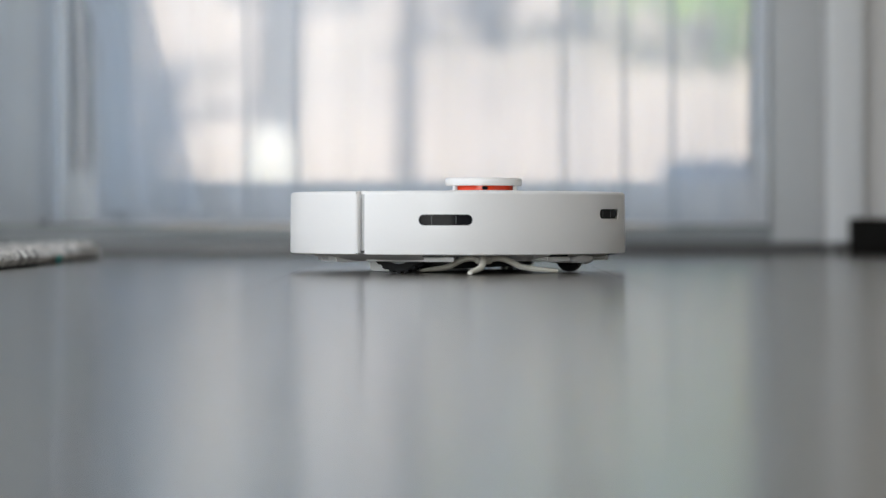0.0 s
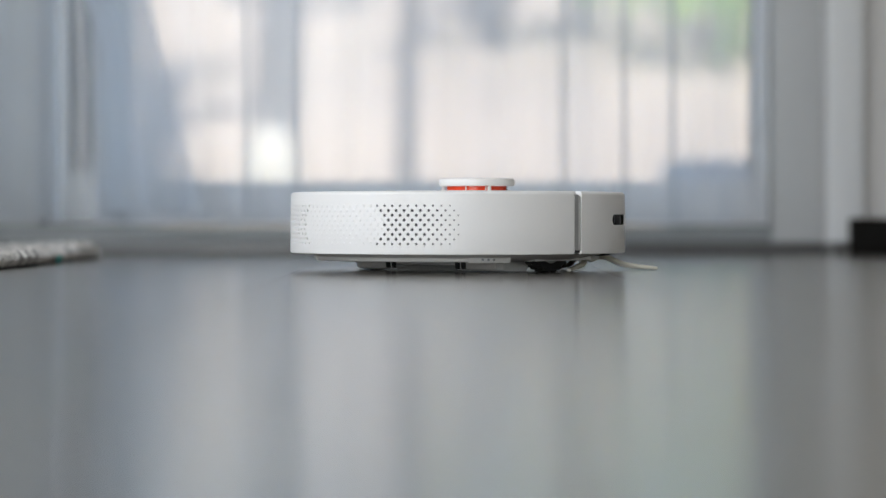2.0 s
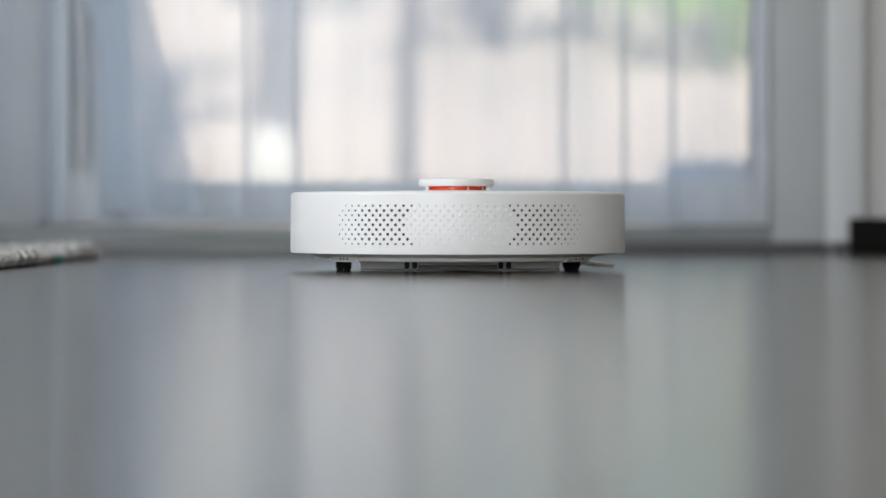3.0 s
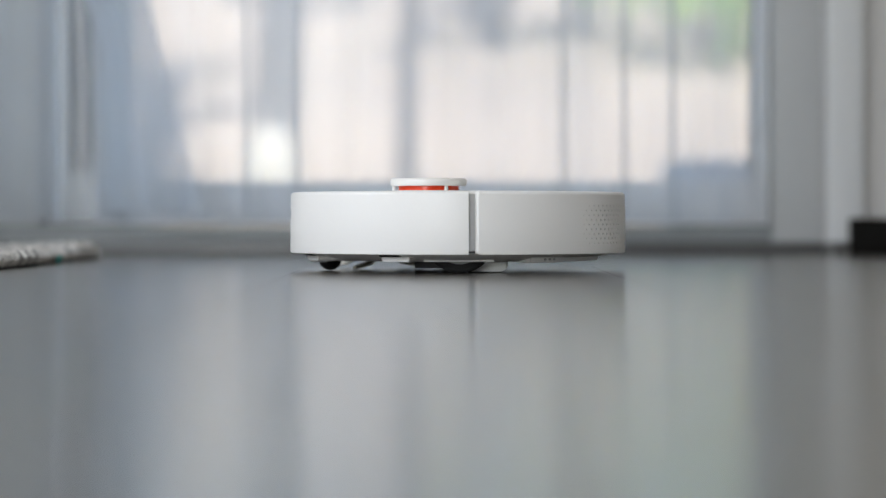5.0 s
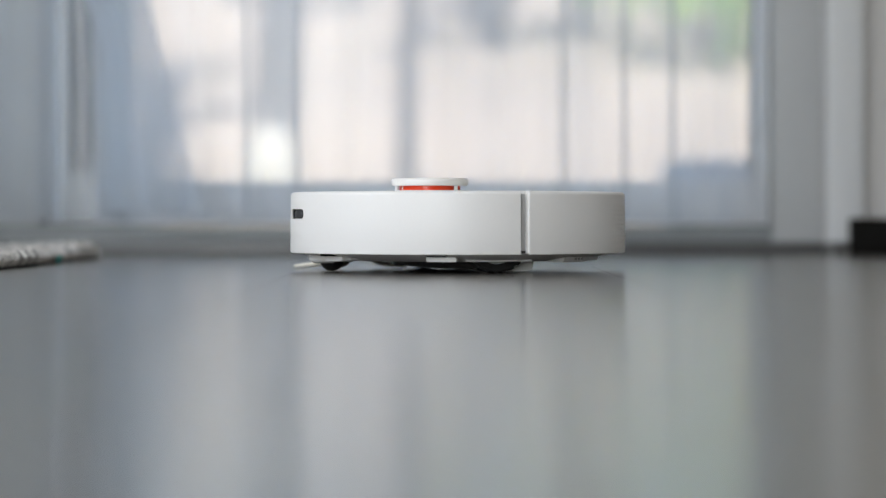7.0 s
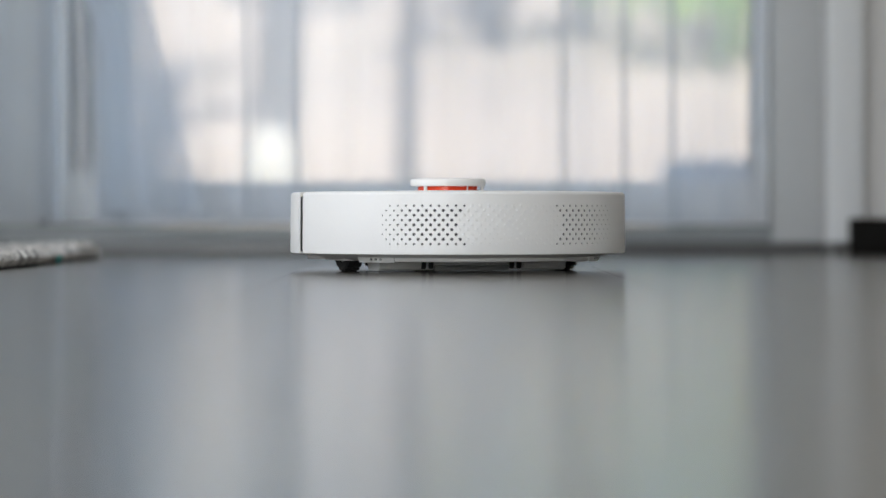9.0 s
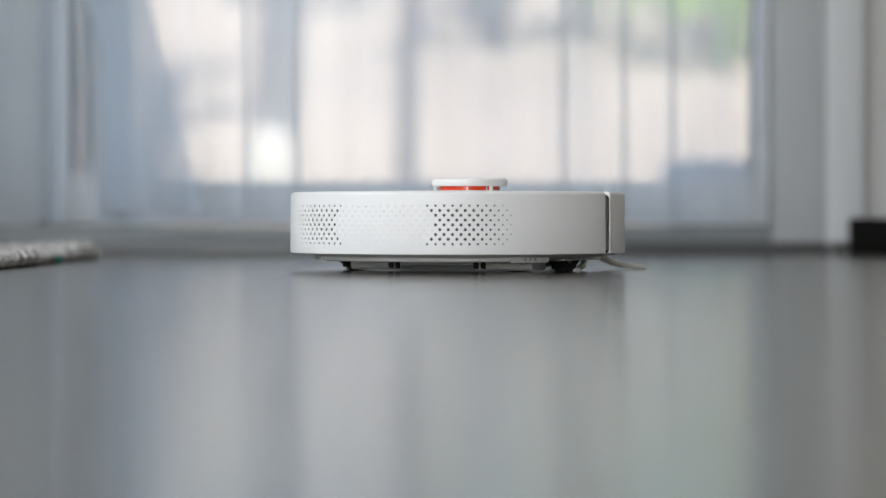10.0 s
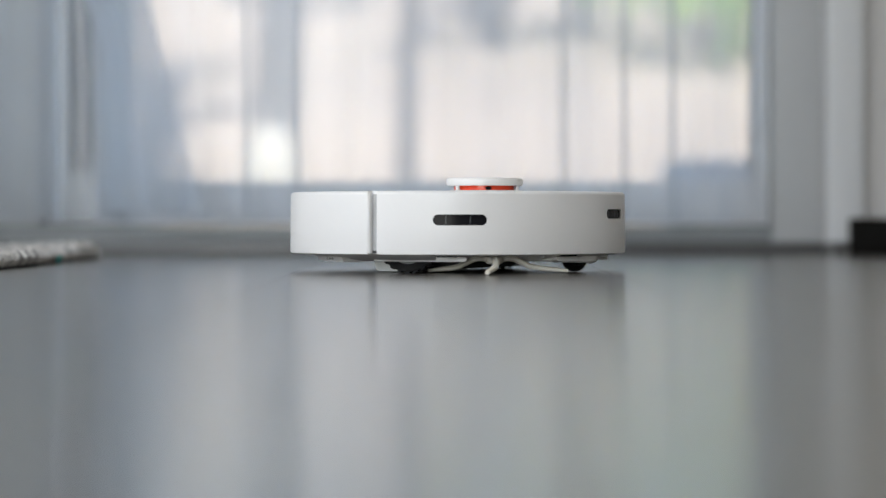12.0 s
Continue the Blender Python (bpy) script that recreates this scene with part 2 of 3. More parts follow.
def room():
    f = tagged(new("floor"), "dark grey satin wooden plank floor", "floor", kind="structure")
    slab = part("subfloor", boxed(X0 - 0.3, X1 + 0.3, Y0 - 0.3, WALL_Y + 0.25, -0.14, -0.012), DARK, f)
    c = part("ceiling", boxed(X0 - 0.3, X1 + 0.3, Y0 - 0.3, WALL_Y + 0.25, H, H + 0.2), CEILING)
    tagged(c, "plain white painted ceiling", "ceiling", kind="structure")
    # unseen roof: deep south eave added to stop the sun, north eave kept short
    roof = part("roof", boxed(X0 - 0.6, X1 + 0.6, Y0 - 2.6, WALL_Y + 0.36, H + 0.2, H + 0.34), ROOF)
    tagged(roof, "unseen flat grey felt roof added to shade the terrace and south window", "roof", kind="structure")
    t = 0.22
    # wall with the glazed door: opening from DOOR_L to DOOR_R
    bm = bmesh.new()
    box(bm, DOOR_R, X1 + t, WALL_Y, WALL_Y + t, -0.14, H)
    box(bm, X0 - t, DOOR_L, WALL_Y, WALL_Y + t, -0.14, H)
    box(bm, DOOR_L, DOOR_R, WALL_Y, WALL_Y + t, 2.25, H)
    tagged(part("wall_north", bm, WALL, smooth=0), "matt grey painted wall round the glazed door", "wall", kind="structure")
    bm = bmesh.new()
    box(bm, X0 - t, -2.1, Y0 - t, Y0, -0.14, H)
    box(bm, -0.2, X1 + t, Y0 - t, Y0, -0.14, H)
    box(bm, -2.1, -0.2, Y0 - t, Y0, -0.14, 0.02)
    box(bm, -2.1, -0.2, Y0 - t, Y0, 2.1, H)
    tagged(part("wall_south", bm, WALL, smooth=0), "matt grey painted wall with a window opening", "wall", kind="structure")
    w = tagged(new("window_3"), "white framed back window", "window", kind="structure")
    bm = bmesh.new()
    for x0, x1, z0, z1 in ((-2.1, -2.04, 0.02, 2.1), (-0.26, -0.2, 0.02, 2.1), (-2.04, -0.26, 0.02, 0.06), (-2.04, -0.26, 2.04, 2.1), (-1.18, -1.12, 0.06, 2.04)):
        box(bm, x0, x1, Y0 - 0.16, Y0 - 0.10, z0, z1, bevel=0.004)
    part("window_frame", bm, FRAME, w)
    tagged(part("wall_east", boxed(X1, X1 + t, Y0, WALL_Y, -0.14, H), WALL, smooth=0), "matt grey painted wall", "wall", kind="structure")
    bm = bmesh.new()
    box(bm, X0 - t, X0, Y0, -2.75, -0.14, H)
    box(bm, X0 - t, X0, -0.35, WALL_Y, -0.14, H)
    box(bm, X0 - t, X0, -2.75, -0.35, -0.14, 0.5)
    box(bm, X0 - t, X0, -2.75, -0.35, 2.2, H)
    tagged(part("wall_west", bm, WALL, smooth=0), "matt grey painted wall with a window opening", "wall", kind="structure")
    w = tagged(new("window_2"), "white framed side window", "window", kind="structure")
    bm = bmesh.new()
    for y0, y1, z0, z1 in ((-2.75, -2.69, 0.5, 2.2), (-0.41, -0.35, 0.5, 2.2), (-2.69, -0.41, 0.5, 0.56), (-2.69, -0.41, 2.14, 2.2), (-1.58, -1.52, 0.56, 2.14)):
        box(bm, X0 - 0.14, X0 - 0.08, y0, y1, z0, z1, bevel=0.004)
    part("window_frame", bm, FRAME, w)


DOOR_L, DOOR_R = -0.80, 0.555


def sash(name, x0, x1, y, z0, z1, stile, rail, parent, stile_r=None):
    stile_r = stile_r or stile
    s = part(name, bmesh.new(), FRAME, parent)
    bm = bmesh.new()
    box(bm, x0, x0 + stile, y, y + 0.045, z0, z1, bevel=0.005)
    box(bm, x1 - stile_r, x1, y, y + 0.045, z0, z1, bevel=0.005)
    box(bm, x0 + stile, x1 - stile_r, y + 0.001, y + 0.044, z0, z0 + rail, bevel=0.005)
    box(bm, x0 + stile, x1 - stile_r, y + 0.001, y + 0.044, z1 - rail, z1, bevel=0.005)
    bmesh.ops.recalc_face_normals(bm, faces=bm.faces)
    bm.to_mesh(s.data)
    bm.free()
    g = part("pane", boxed(x0 + stile - 0.008, x1 - stile_r + 0.008, y + 0.018, y + 0.024, z0 + rail - 0.008, z1 - rail + 0.008), GLASS, s, smooth=0)
    g.visible_shadow = False
    bm = bmesh.new()
    box(bm, x0 + stile - 0.001, x0 + stile + 0.006, y + 0.008, y + 0.017, z0 + rail, z1 - rail)
    box(bm, x1 - stile_r - 0.006, x1 - stile_r + 0.001, y + 0.008, y + 0.017, z0 + rail, z1 - rail)
    part("seal", bm, SEAL, s, smooth=0)
    return s


def glazed_door():
    d = tagged(new("door_1"), "white framed sliding glass door to the garden", "door", kind="structure")
    bm = bmesh.new()
    y0, y1 = WALL_Y + 0.035, WALL_Y + 0.16
    box(bm, 0.4795, DOOR_R, y0, y1, 0.017, 2.25, bevel=0.004)
    box(bm, DOOR_L, DOOR_L + 0.174, y0, y1, 0.017, 2.25, bevel=0.004)
    box(bm, DOOR_L + 0.174, 0.4795, y0, y1, 2.17, 2.25, bevel=0.004)
    part("door_frame", bm, JAMB, d)
    part("threshold", boxed(DOOR_L, DOOR_R, WALL_Y - 0.012, y1, 0.0, 0.017, bevel=0.003), TRACK, d, "dark metal threshold")
    part("sill_rail", boxed(DOOR_L, 0.4795, y0 - 0.004, y1 - 0.01, 0.0175, 0.042, bevel=0.003), SILL, d)
    sash("sliding_sash", -0.535, 0.478, WALL_Y + 0.055, 0.043, 2.17, 0.038, 0.066, d, 0.022)
    sash("fixed_sash", DOOR_L + 0.175, -0.497, WALL_Y + 0.104, 0.043, 2.17, 0.036, 0.080, d)
    # white casing strip between the door frame and the wall
    tr = part("trim", boxed(DOOR_R + 0.002, DOOR_R + 0.055, WALL_Y - 0.014, WALL_Y - 0.001, 0.018, 2.3, bevel=0.003), TRIM)
    tagged(tr, "white painted casing strip beside the glazed door", "trim", kind="structure")
    f = part("trim", boxed(DOOR_R + 0.002, 0.585, WALL_Y - 0.018, WALL_Y - 0.001, 0.0, 0.0176, bevel=0.002), TRACK)
    tagged(f, "dark low floor strip under the door casing", "trim", kind="structure")
    b = part("baseboard", boxed(0.587, X1, WALL_Y - 0.045, WALL_Y - 0.015, 0.0, 0.0535, bevel=0.003), BASE)
    tagged(b, "low black painted baseboard along the wall", "baseboard", kind="structure")


def ground_height(x, y):
    """Level terrace by the house, then a bank that climbs away from it."""
    if y < 4.2:
        return -0.13
    d = min(y, 13.0) - 4.2
    z = -0.13 + 0.36 * d - 0.0105 * d * d
    z -= 0.004 * (y - 13.0) if y > 13.0 else 0
    return z + 0.10 * min(1, d) * noise.noise(Vector((x * 0.45, y * 0.45, 0)))


def outside():
    xs = sorted({-400, -150, -60, -30, *[-18 + i * 0.4 for i in range(91)], 30, 60, 150, 400})
    ys = sorted({-400, -150, -60, -20, -8, *[i * 0.35 for i in range(0, 60)], 30, 60, 150, 600})
    verts = [(x, y, ground_height(x, y) if abs(x) < 40 and y < 40 else ground_height(0, y)) for y in ys for x in xs]
    k = len(xs)
    faces = [(j * k + i, j * k + i + 1, (j + 1) * k + i + 1, (j + 1) * k + i) for j in range(len(ys) - 1) for i in range(k - 1)]
    me = bpy.data.meshes.new("ground")
    me.from_pydata(verts, [], faces)
    me.materials.append(EARTH)
    me.polygons.foreach_set("use_smooth", [True] * len(faces))
    tagged(new("ground", me), "pale dry leaf-covered garden bank", "ground", kind="structure")
    p = part("pavement", boxed(-6, 6, WALL_Y + 0.225, 2.3, -0.125, -0.045, bevel=0.008), PAVING)
    tagged(p, "pale concrete terrace outside the door", "terrace", kind="structure")


def tree(x, y, lean_x, lean_y, radius, height, seed, crown=1.5, leaves=420, flare=1.0):
    rnd = random.Random(seed)
    z0 = ground_height(x, y)
    t = tagged(new("tree"), "garden tree with grey bark and green leaves", "tree", group="garden trees")
    t.location = (x, y, z0)
    def bend(s):
        return Vector((lean_x * s + 0.05 * math.sin(3 * s + seed), lean_y * s, height * s))
    levels = [0, 0.03, 0.06, 0.09, 0.12, 0.16, 0.22, 0.32, 0.45, 0.62, 0.8, 1.0]
    pts = [bend(s) - Vector((0, 0, 0.12 if s == 0 else 0)) for s in levels]
    rad = [radius * (1 - 0.7 * s + 0.75 * flare * max(0, 1 - s / 0.3)) for s in levels]
    bm = tube(bmesh.new(), pts, rad, rad, n=14)
    tips = [pts[-1]]
    for k in range(7):
        s = 0.5 + 0.07 * k
        a = bend(s)
        ang = k * 2.4 + seed
        end = a + Vector((math.cos(ang) * crown * 0.8, math.sin(ang) * crown * 0.8, 0.5 + 0.35 * rnd.random()))
        mid = (a + end) / 2 + Vector((0, 0, 0.12))
        tube(bm, [a, mid, end], [radius * 0.4, radius * 0.25, radius * 0.1], [radius * 0.4, radius * 0.25, radius * 0.1], n=6)
        tips += [mid, end]
    part("trunk", bm, BARK, t)
    leaf_cloud("crown", [(p + Vector((0, 0, 0.1)), crown * 0.42) for p in tips], leaves, 0.11, rnd, t, CANOPY)
    return t


def leaf_cloud(name, centres, count, size, rnd, parent, mat):
    verts, faces = [], []
    for _ in range(count):
        c, spread = rnd.choice(centres)
        p = c + Vector([rnd.gauss(0, spread * 0.55) for _ in range(3)])
        q = Euler([rnd.uniform(0, 6.28) for _ in range(3)]).to_matrix()
        s = size * rnd.uniform(0.6, 1.3)
        i = len(verts)
        for u, v, w in ((-1, 0, 0), (-0.2, -0.42, 0.08), (1, 0, 0), (-0.2, 0.42, 0.08)):
            verts.append(p + q @ Vector((u * s, v * s, w * s)))
        faces += [(i, i + 1, i + 2), (i, i + 2, i + 3)]
    me = bpy.data.meshes.new(name)
    me.from_pydata(verts, [], faces)
    me.materials.append(mat)
    ob = new(name, me)
    ob.parent = parent
    return ob


def shrub(x, y, z, w, h, seed, leaves=260):
    rnd = random.Random(seed)
    g = ground_height(x, y)
    t = tagged(new("shrub"), "loose green garden shrub on the bank", "shrub", group="garden shrubs")
    t.location = (x, y, g)
    bm = bmesh.new()
    centres = []
    for k in range(6):
        a = k * 1.05 + seed
        top = Vector((math.cos(a) * w * 0.5, math.sin(a) * w * 0.4, z + h * rnd.uniform(0.2, 1.0)))
        tube(bm, [Vector((0, 0, -0.08)), top * 0.5 + Vector((0, 0, 0.1)), top], [0.012, 0.009, 0.004], [0.012, 0.009, 0.004], n=5)
        centres.append((top, w * 0.32))
    part("stems", bm, BARK, t)
    leaf_cloud("foliage", centres, leaves, 0.055, rnd, t, LEAF)
    return t


def curtain():
    """A voile that hangs from a rail: shallow waves, with pleats folded over at a few places."""
    pleats = {-0.84: 0.03, -0.76: 0.03, -0.69: 0.02, -0.590: 0.012, -0.505: 0.042, -0.302: 0.004, -0.226: 0.004, 0.158: 0.0015, 0.249: 0.0025, 0.322: 0.0025}
    path = []
    x = -0.92
    y = WALL_Y - 0.045
    stops = sorted(pleats)
    while x < 0.468:
        path.append((x, y + 0.007 * math.sin(x * 37) + 0.004 * math.sin(x * 91 + 1)))
        nxt = x + 0.012
        for s in stops:
            if x < s - pleats[s] / 2 <= nxt:
                w = pleats[s]
                a, b = s - w / 2, s + w / 2
                path += [(b, y - 0.012), (b + 0.0015, y - 0.006), (b, y), (a, y + 0.004), (a - 0.0015, y + 0.009), (a, y + 0.013)]
                nxt = b + 0.004
                break
        x = nxt
    heights = [0.049, 0.3, 0.7, 1.2, 1.8, 2.4]
    verts = [(px + 0.004 * math.sin(h * 2 + px * 8), py + 0.004 * math.sin(h * 3 + px * 5), h) for h in heights for px, py in path]
    k = len(path)
    c = tagged(new("sheer_curtain"), "white translucent voile curtain with soft vertical folds", "curtain")
    # three lengths of cloth, the narrow one between them of a thinner weave
    for lo, hi, cloth in ((-1.0, -0.582, VOILE), (-0.582, -0.530, THIN_VOILE), (-0.530, 0.5, VOILE)):
        keep = [i for i in range(k - 1) if lo <= (path[i][0] + path[i + 1][0]) / 2 < hi]
        faces = [(j * k + i, j * k + i + 1, (j + 1) * k + i + 1, (j + 1) * k + i) for j in range(len(heights) - 1) for i in keep]
        used = sorted({v for f in faces for v in f})
        at_index = {v: n for n, v in enumerate(used)}
        me = bpy.data.meshes.new("voile")
        me.from_pydata([verts[v] for v in used], [], [tuple(at_index[v] for v in f) for f in faces])
        me.materials.append(cloth)
        me.polygons.foreach_set("use_smooth", [True] * len(faces))
        new("voile", me).parent = c
    bm = bmesh.new()
    tube(bm, [(-1.35, y, 2.42), (-0.4, y, 2.42), (0.52, y, 2.42)], [0.012] * 3, [0.012] * 3, n=10)
    part("curtain_rail", bm, FRAME, c)
    for bx in (-1.25, -0.40, 0.45):
        part("bracket", boxed(bx - 0.012, bx + 0.012, y - 0.004, WALL_Y + 0.002, 2.408, 2.432), FRAME, c)


def drawn_panel():
    """A second voile panel, drawn to the side, so that its edge hangs aslant."""
    y = WALL_Y - 0.075
    levels = [0.064, 0.3, 0.7, 1.2, 1.8, 2.4]
    n = 46
    verts = []
    for h in levels:
        right = -0.351 - 0.249 * h
        left = -0.515 - 0.30 * max(0.0, h - 0.3)
        for i in range(n + 1):
            u = i / n
            x = left + (right - left) * u
            verts.append((x, y + 0.004 * math.sin(u * 9 + h) + 0.001 * math.sin(u * 23), h))
    k = n + 1
    faces = [(j * k + i, j * k + i + 1, (j + 1) * k + i + 1, (j + 1) * k + i) for j in range(len(levels) - 1) for i in range(n)]
    c = tagged(new("sheer_curtain"), "white voile curtain panel drawn to the side", "curtain")
    me = bpy.data.meshes.new("voile")
    me.from_pydata(verts, [], faces)
    me.materials.append(DENSE_VOILE)
    me.polygons.foreach_set("use_smooth", [True] * len(faces))
    new("voile", me).parent = c
    part("curtain_rail", tube(bmesh.new(), [(-1.4, y, 2.41), (-0.9, y, 2.41), (-0.4, y, 2.41)], [0.008] * 3, [0.008] * 3, n=8), FRAME, c)
    for bx in (-1.3, -0.5):
        part("bracket", boxed(bx - 0.01, bx + 0.01, y - 0.004, WALL_Y - 0.05, 2.40, 2.42), FRAME, c)


def leaf_screen():
    """Unseen dense leaves, added above the bank to darken what the floor reflects."""
    rnd = random.Random(41)
    centres = []
    for _ in range(150):
        x, y = rnd.uniform(-9, 9), rnd.uniform(11.2, 14.0)
        z = ground_height(x, y) + rnd.uniform(0.3, 3.0)
        centres.append((Vector((x, y, z)), rnd.uniform(0.5, 0.9)))
    g = tagged(new("undergrowth"), "unseen green leaf screen added above the bank to block low sky", "undergrowth", kind="stuff")
    leaf_cloud("foliage", centres, 7000, 0.13, rnd, g, CANOPY)


def planter():
    """An added concrete trough with earth in it, standing in for house-shaded ground."""
    p = tagged(new("planter"), "added low concrete trough standing in for shaded ground on the bank", "planter")
    x0, x1, y0, y1, z0, z1, t = 0.50, 1.70, 2.75, 3.12, -0.135, 0.182, 0.04
    bm = bmesh.new()
    box(bm, x0, x1, y0, y0 + t, z0, z1, bevel=0.012)
    box(bm, x0, x1, y1 - t, y1, z0, z1, bevel=0.012)
    box(bm, x0, x0 + t, y0 + t - 0.01, y1 - t + 0.01, z0, z1 - 0.002, bevel=0.008)
    box(bm, x1 - t, x1, y0 + t - 0.01, y1 - t + 0.01, z0, z1 - 0.002, bevel=0.008)
    part("trough", bm, PAVING, p)
    part("earth_fill", boxed(x0 + t, x1 - t, y0 + t, y1 - t, z0 + 0.02, z1 - 0.03), EARTH, p, "dry earth")


def garden_stone():
    bm = bmesh.new()
    bmesh.ops.create_icosphere(bm, subdivisions=4, radius=1)
    for v in bm.verts:
        n = 1 + 0.06 * noise.noise(v.co * 2.2)
        t = (v.co.z + 1) / 2
        v.co = Vector((v.co.x * 0.090 * n * (1.10 - 0.28 * t), v.co.y * 0.086 * n * (1.10 - 0.28 * t), 0.06 + v.co.z * 0.145 * n))
    s = part("garden_stone", bm, STONE, smooth=60)
    s.location = (-0.553, 4.95, ground_height(-0.553, 4.95))
    tagged(s, "white rounded upright stone on the garden bank", "stone")


room()
glazed_door()
outside()
curtain()
drawn_panel()
garden_stone()
tree(-0.772, 2.4, -0.02, 0.2, 0.10, 6.5, 3, crown=0.45, flare=0.4, leaves=90)
tree(-0.600, 5.2, 0.05, 0.2, 0.054, 6.8, 7, crown=0.5, flare=0.15, leaves=90)
tree(-0.075, 4.6, 0.06, 0.6, 0.028, 6.4, 11, crown=0.5, flare=0.1, leaves=90)
tree(2.6, 8.5, 0.2, 0.2, 0.10, 4.2, 23, leaves=300)
shrub(0.17, 6.7, 0.10, 0.50, 0.50, 5, leaves=120)
shrub(1.00, 6.4, 0.02, 0.58, 0.70, 9, leaves=360)
# two trees with unseen crowns, added to block sky from the floor's reflection
tree(0.7, 9.6, 0.1, 0.3, 0.12, 4.6, 31, crown=2.0, leaves=900)
tree(-1.7, 9.0, -0.1, 0.3, 0.12, 4.4, 37, crown=2.0, leaves=900)
shrub(0.53, 6.9, 0.06, 0.36, 0.50, 14, leaves=80)
planter()
leaf_screen()


# ---- the rug ----
def rug():
    r = tagged(new("rug"), "thick light grey looped wool rug on the floor", "rug")
    # long edge at about x = -0.487; the rug lies to the west of it
    def edge(y):
        return -0.4865 + 0.014 * (y - 0.025)
    bm = bmesh.new()
    prism(bm, [(edge(-1.2), -1.2), (edge(0.695), 0.695), (-1.9, 0.69), (-1.85, -1.2)], 0.001, 0.005)
    part("backing", bm, BACKING, r, "dark woven backing")
    # looped pile: rows of small lumps, finer along the visible edge
    rnd = random.Random(4)
    def lumps(x_in, x_out, y0, y1, step):
        verts, faces = [], []
        y = y0
        while y < y1:
            x = x_in
            while x < x_out:
                cx, cy = edge(y) - x + rnd.uniform(-0.2, 0.2) * step, y + rnd.uniform(-0.2, 0.2) * step
                corner = max(0.0, 1 - x / 0.012)
                curl = math.exp(-((y - 0.66) ** 2 + x * x) / 0.02)
                top = 0.0134 + 0.0100 * curl + 0.003 * noise.noise(Vector((cx * 40, cy * 40, 0))) + rnd.uniform(-0.0025, 0.0025) - 0.004 * corner * corner
                rr = step * rnd.uniform(0.55, 0.75)
                i = len(verts)
                k = 6
                for zz, f in ((0.004, 0.9), (top * 0.6, 1.0), (top * 0.9, 0.75)):
                    for q in range(k):
                        a = q * 2 * math.pi / k
                        verts.append((cx + math.cos(a) * rr * f, cy + math.sin(a) * rr * f, zz + rnd.uniform(-0.0008, 0.0008)))
                verts.append((cx, cy, top))
                for ring in range(2):
                    for q in range(k):
                        faces.append((i + ring * k + q, i + ring * k + (q + 1) % k, i + (ring + 1) * k + (q + 1) % k, i + (ring + 1) * k + q))
                for q in range(k):
                    faces.append((i + 2 * k + q, i + 2 * k + (q + 1) % k, i + 3 * k))
                x += step
            y += step
        me = bpy.data.meshes.new("wool_nap")
        me.from_pydata(verts, [], faces)
        me.materials.append(PILE)
        me.polygons.foreach_set("use_smooth", [True] * len(faces))
        ob = tagged(new("wool_nap", me), kind="stuff")
        ob.parent = r
    lumps(0.003, 0.10, -0.3, 0.695, 0.0058)
    lumps(0.10, 1.30, -0.3, 0.69, 0.010)
    lumps(0.003, 1.30, -1.19, -0.3, 0.016)
    # loose wool fibres that stand out from the edge and the top
    verts, faces = [], []
    for _ in range(7000):
        y = rnd.uniform(-0.1, 0.70)
        depth = abs(rnd.gauss(0, 0.02))
        base = Vector((edge(y) - depth, y, 0.0105 if depth > 0.006 else rnd.uniform(0.003, 0.014)))
        way = Vector((rnd.uniform(-0.4, 1.2), rnd.uniform(-1, 1), rnd.uniform(-0.3, 1.3))).normalized() * rnd.uniform(0.003, 0.0075)
        wide = way.cross(Vector((rnd.uniform(-1, 1), rnd.uniform(-1, 1), rnd.uniform(-1, 1)))).normalized() * 0.0007
        i = len(verts)
        tip = base + way
        tip.z = max(tip.z, 0.0015)
        verts += [base - wide, base + wide, (base + tip) / 2 + wide * 0.8, tip]
        faces += [(i, i + 1, i + 2), (i, i + 2, i + 3)]
    me = bpy.data.meshes.new("fibre")
    me.from_pydata(verts, [], faces)
    me.materials.append(PILE)
    ob = tagged(new("fibre", me), kind="stuff")
    ob.parent = r
    # stitched edge with dark gaps, and a teal thread end
    bm = bmesh.new()
    for k in range(71):
        y = -0.25 + k * 0.0133 + rnd.uniform(-0.002, 0.002)
        z = 0.010 + rnd.uniform(-0.003, 0.003)
        tube(bm, [(edge(y) - 0.001, y, 0.003), (edge(y) + 0.0035, y + 0.002, z), (edge(y) - 0.002, y + 0.004, z + 0.006)], [0.0022] * 3, [0.0022] * 3, n=6)
    part("edge_stitching", bm, PILE, r)
    bm = bmesh.new()
    y = 0.37
    for k in range(5):
        a = k * 1.3
        tube(bm, [(edge(y), y, 0.004), (edge(y) + 0.005, y + 0.003 * math.cos(a), 0.005 + 0.002 * math.sin(a)), (edge(y) + 0.006, y + 0.007 * math.cos(a), 0.005 + 0.005 * abs(math.sin(a)))], [0.0012] * 3, [0.0012] * 3, n=5)
    part("thread_end", bm, TEAL, r, "teal thread end")


rug()

# ---- the robot vacuum ----
R = 0.1748


def arc_round(cx, cz, r, a0, a1, n):
    return [(cx + r * math.cos(radians(a0 + (a1 - a0) * i / n)), cz + r * math.sin(radians(a0 + (a1 - a0) * i / n))) for i in range(n + 1)]


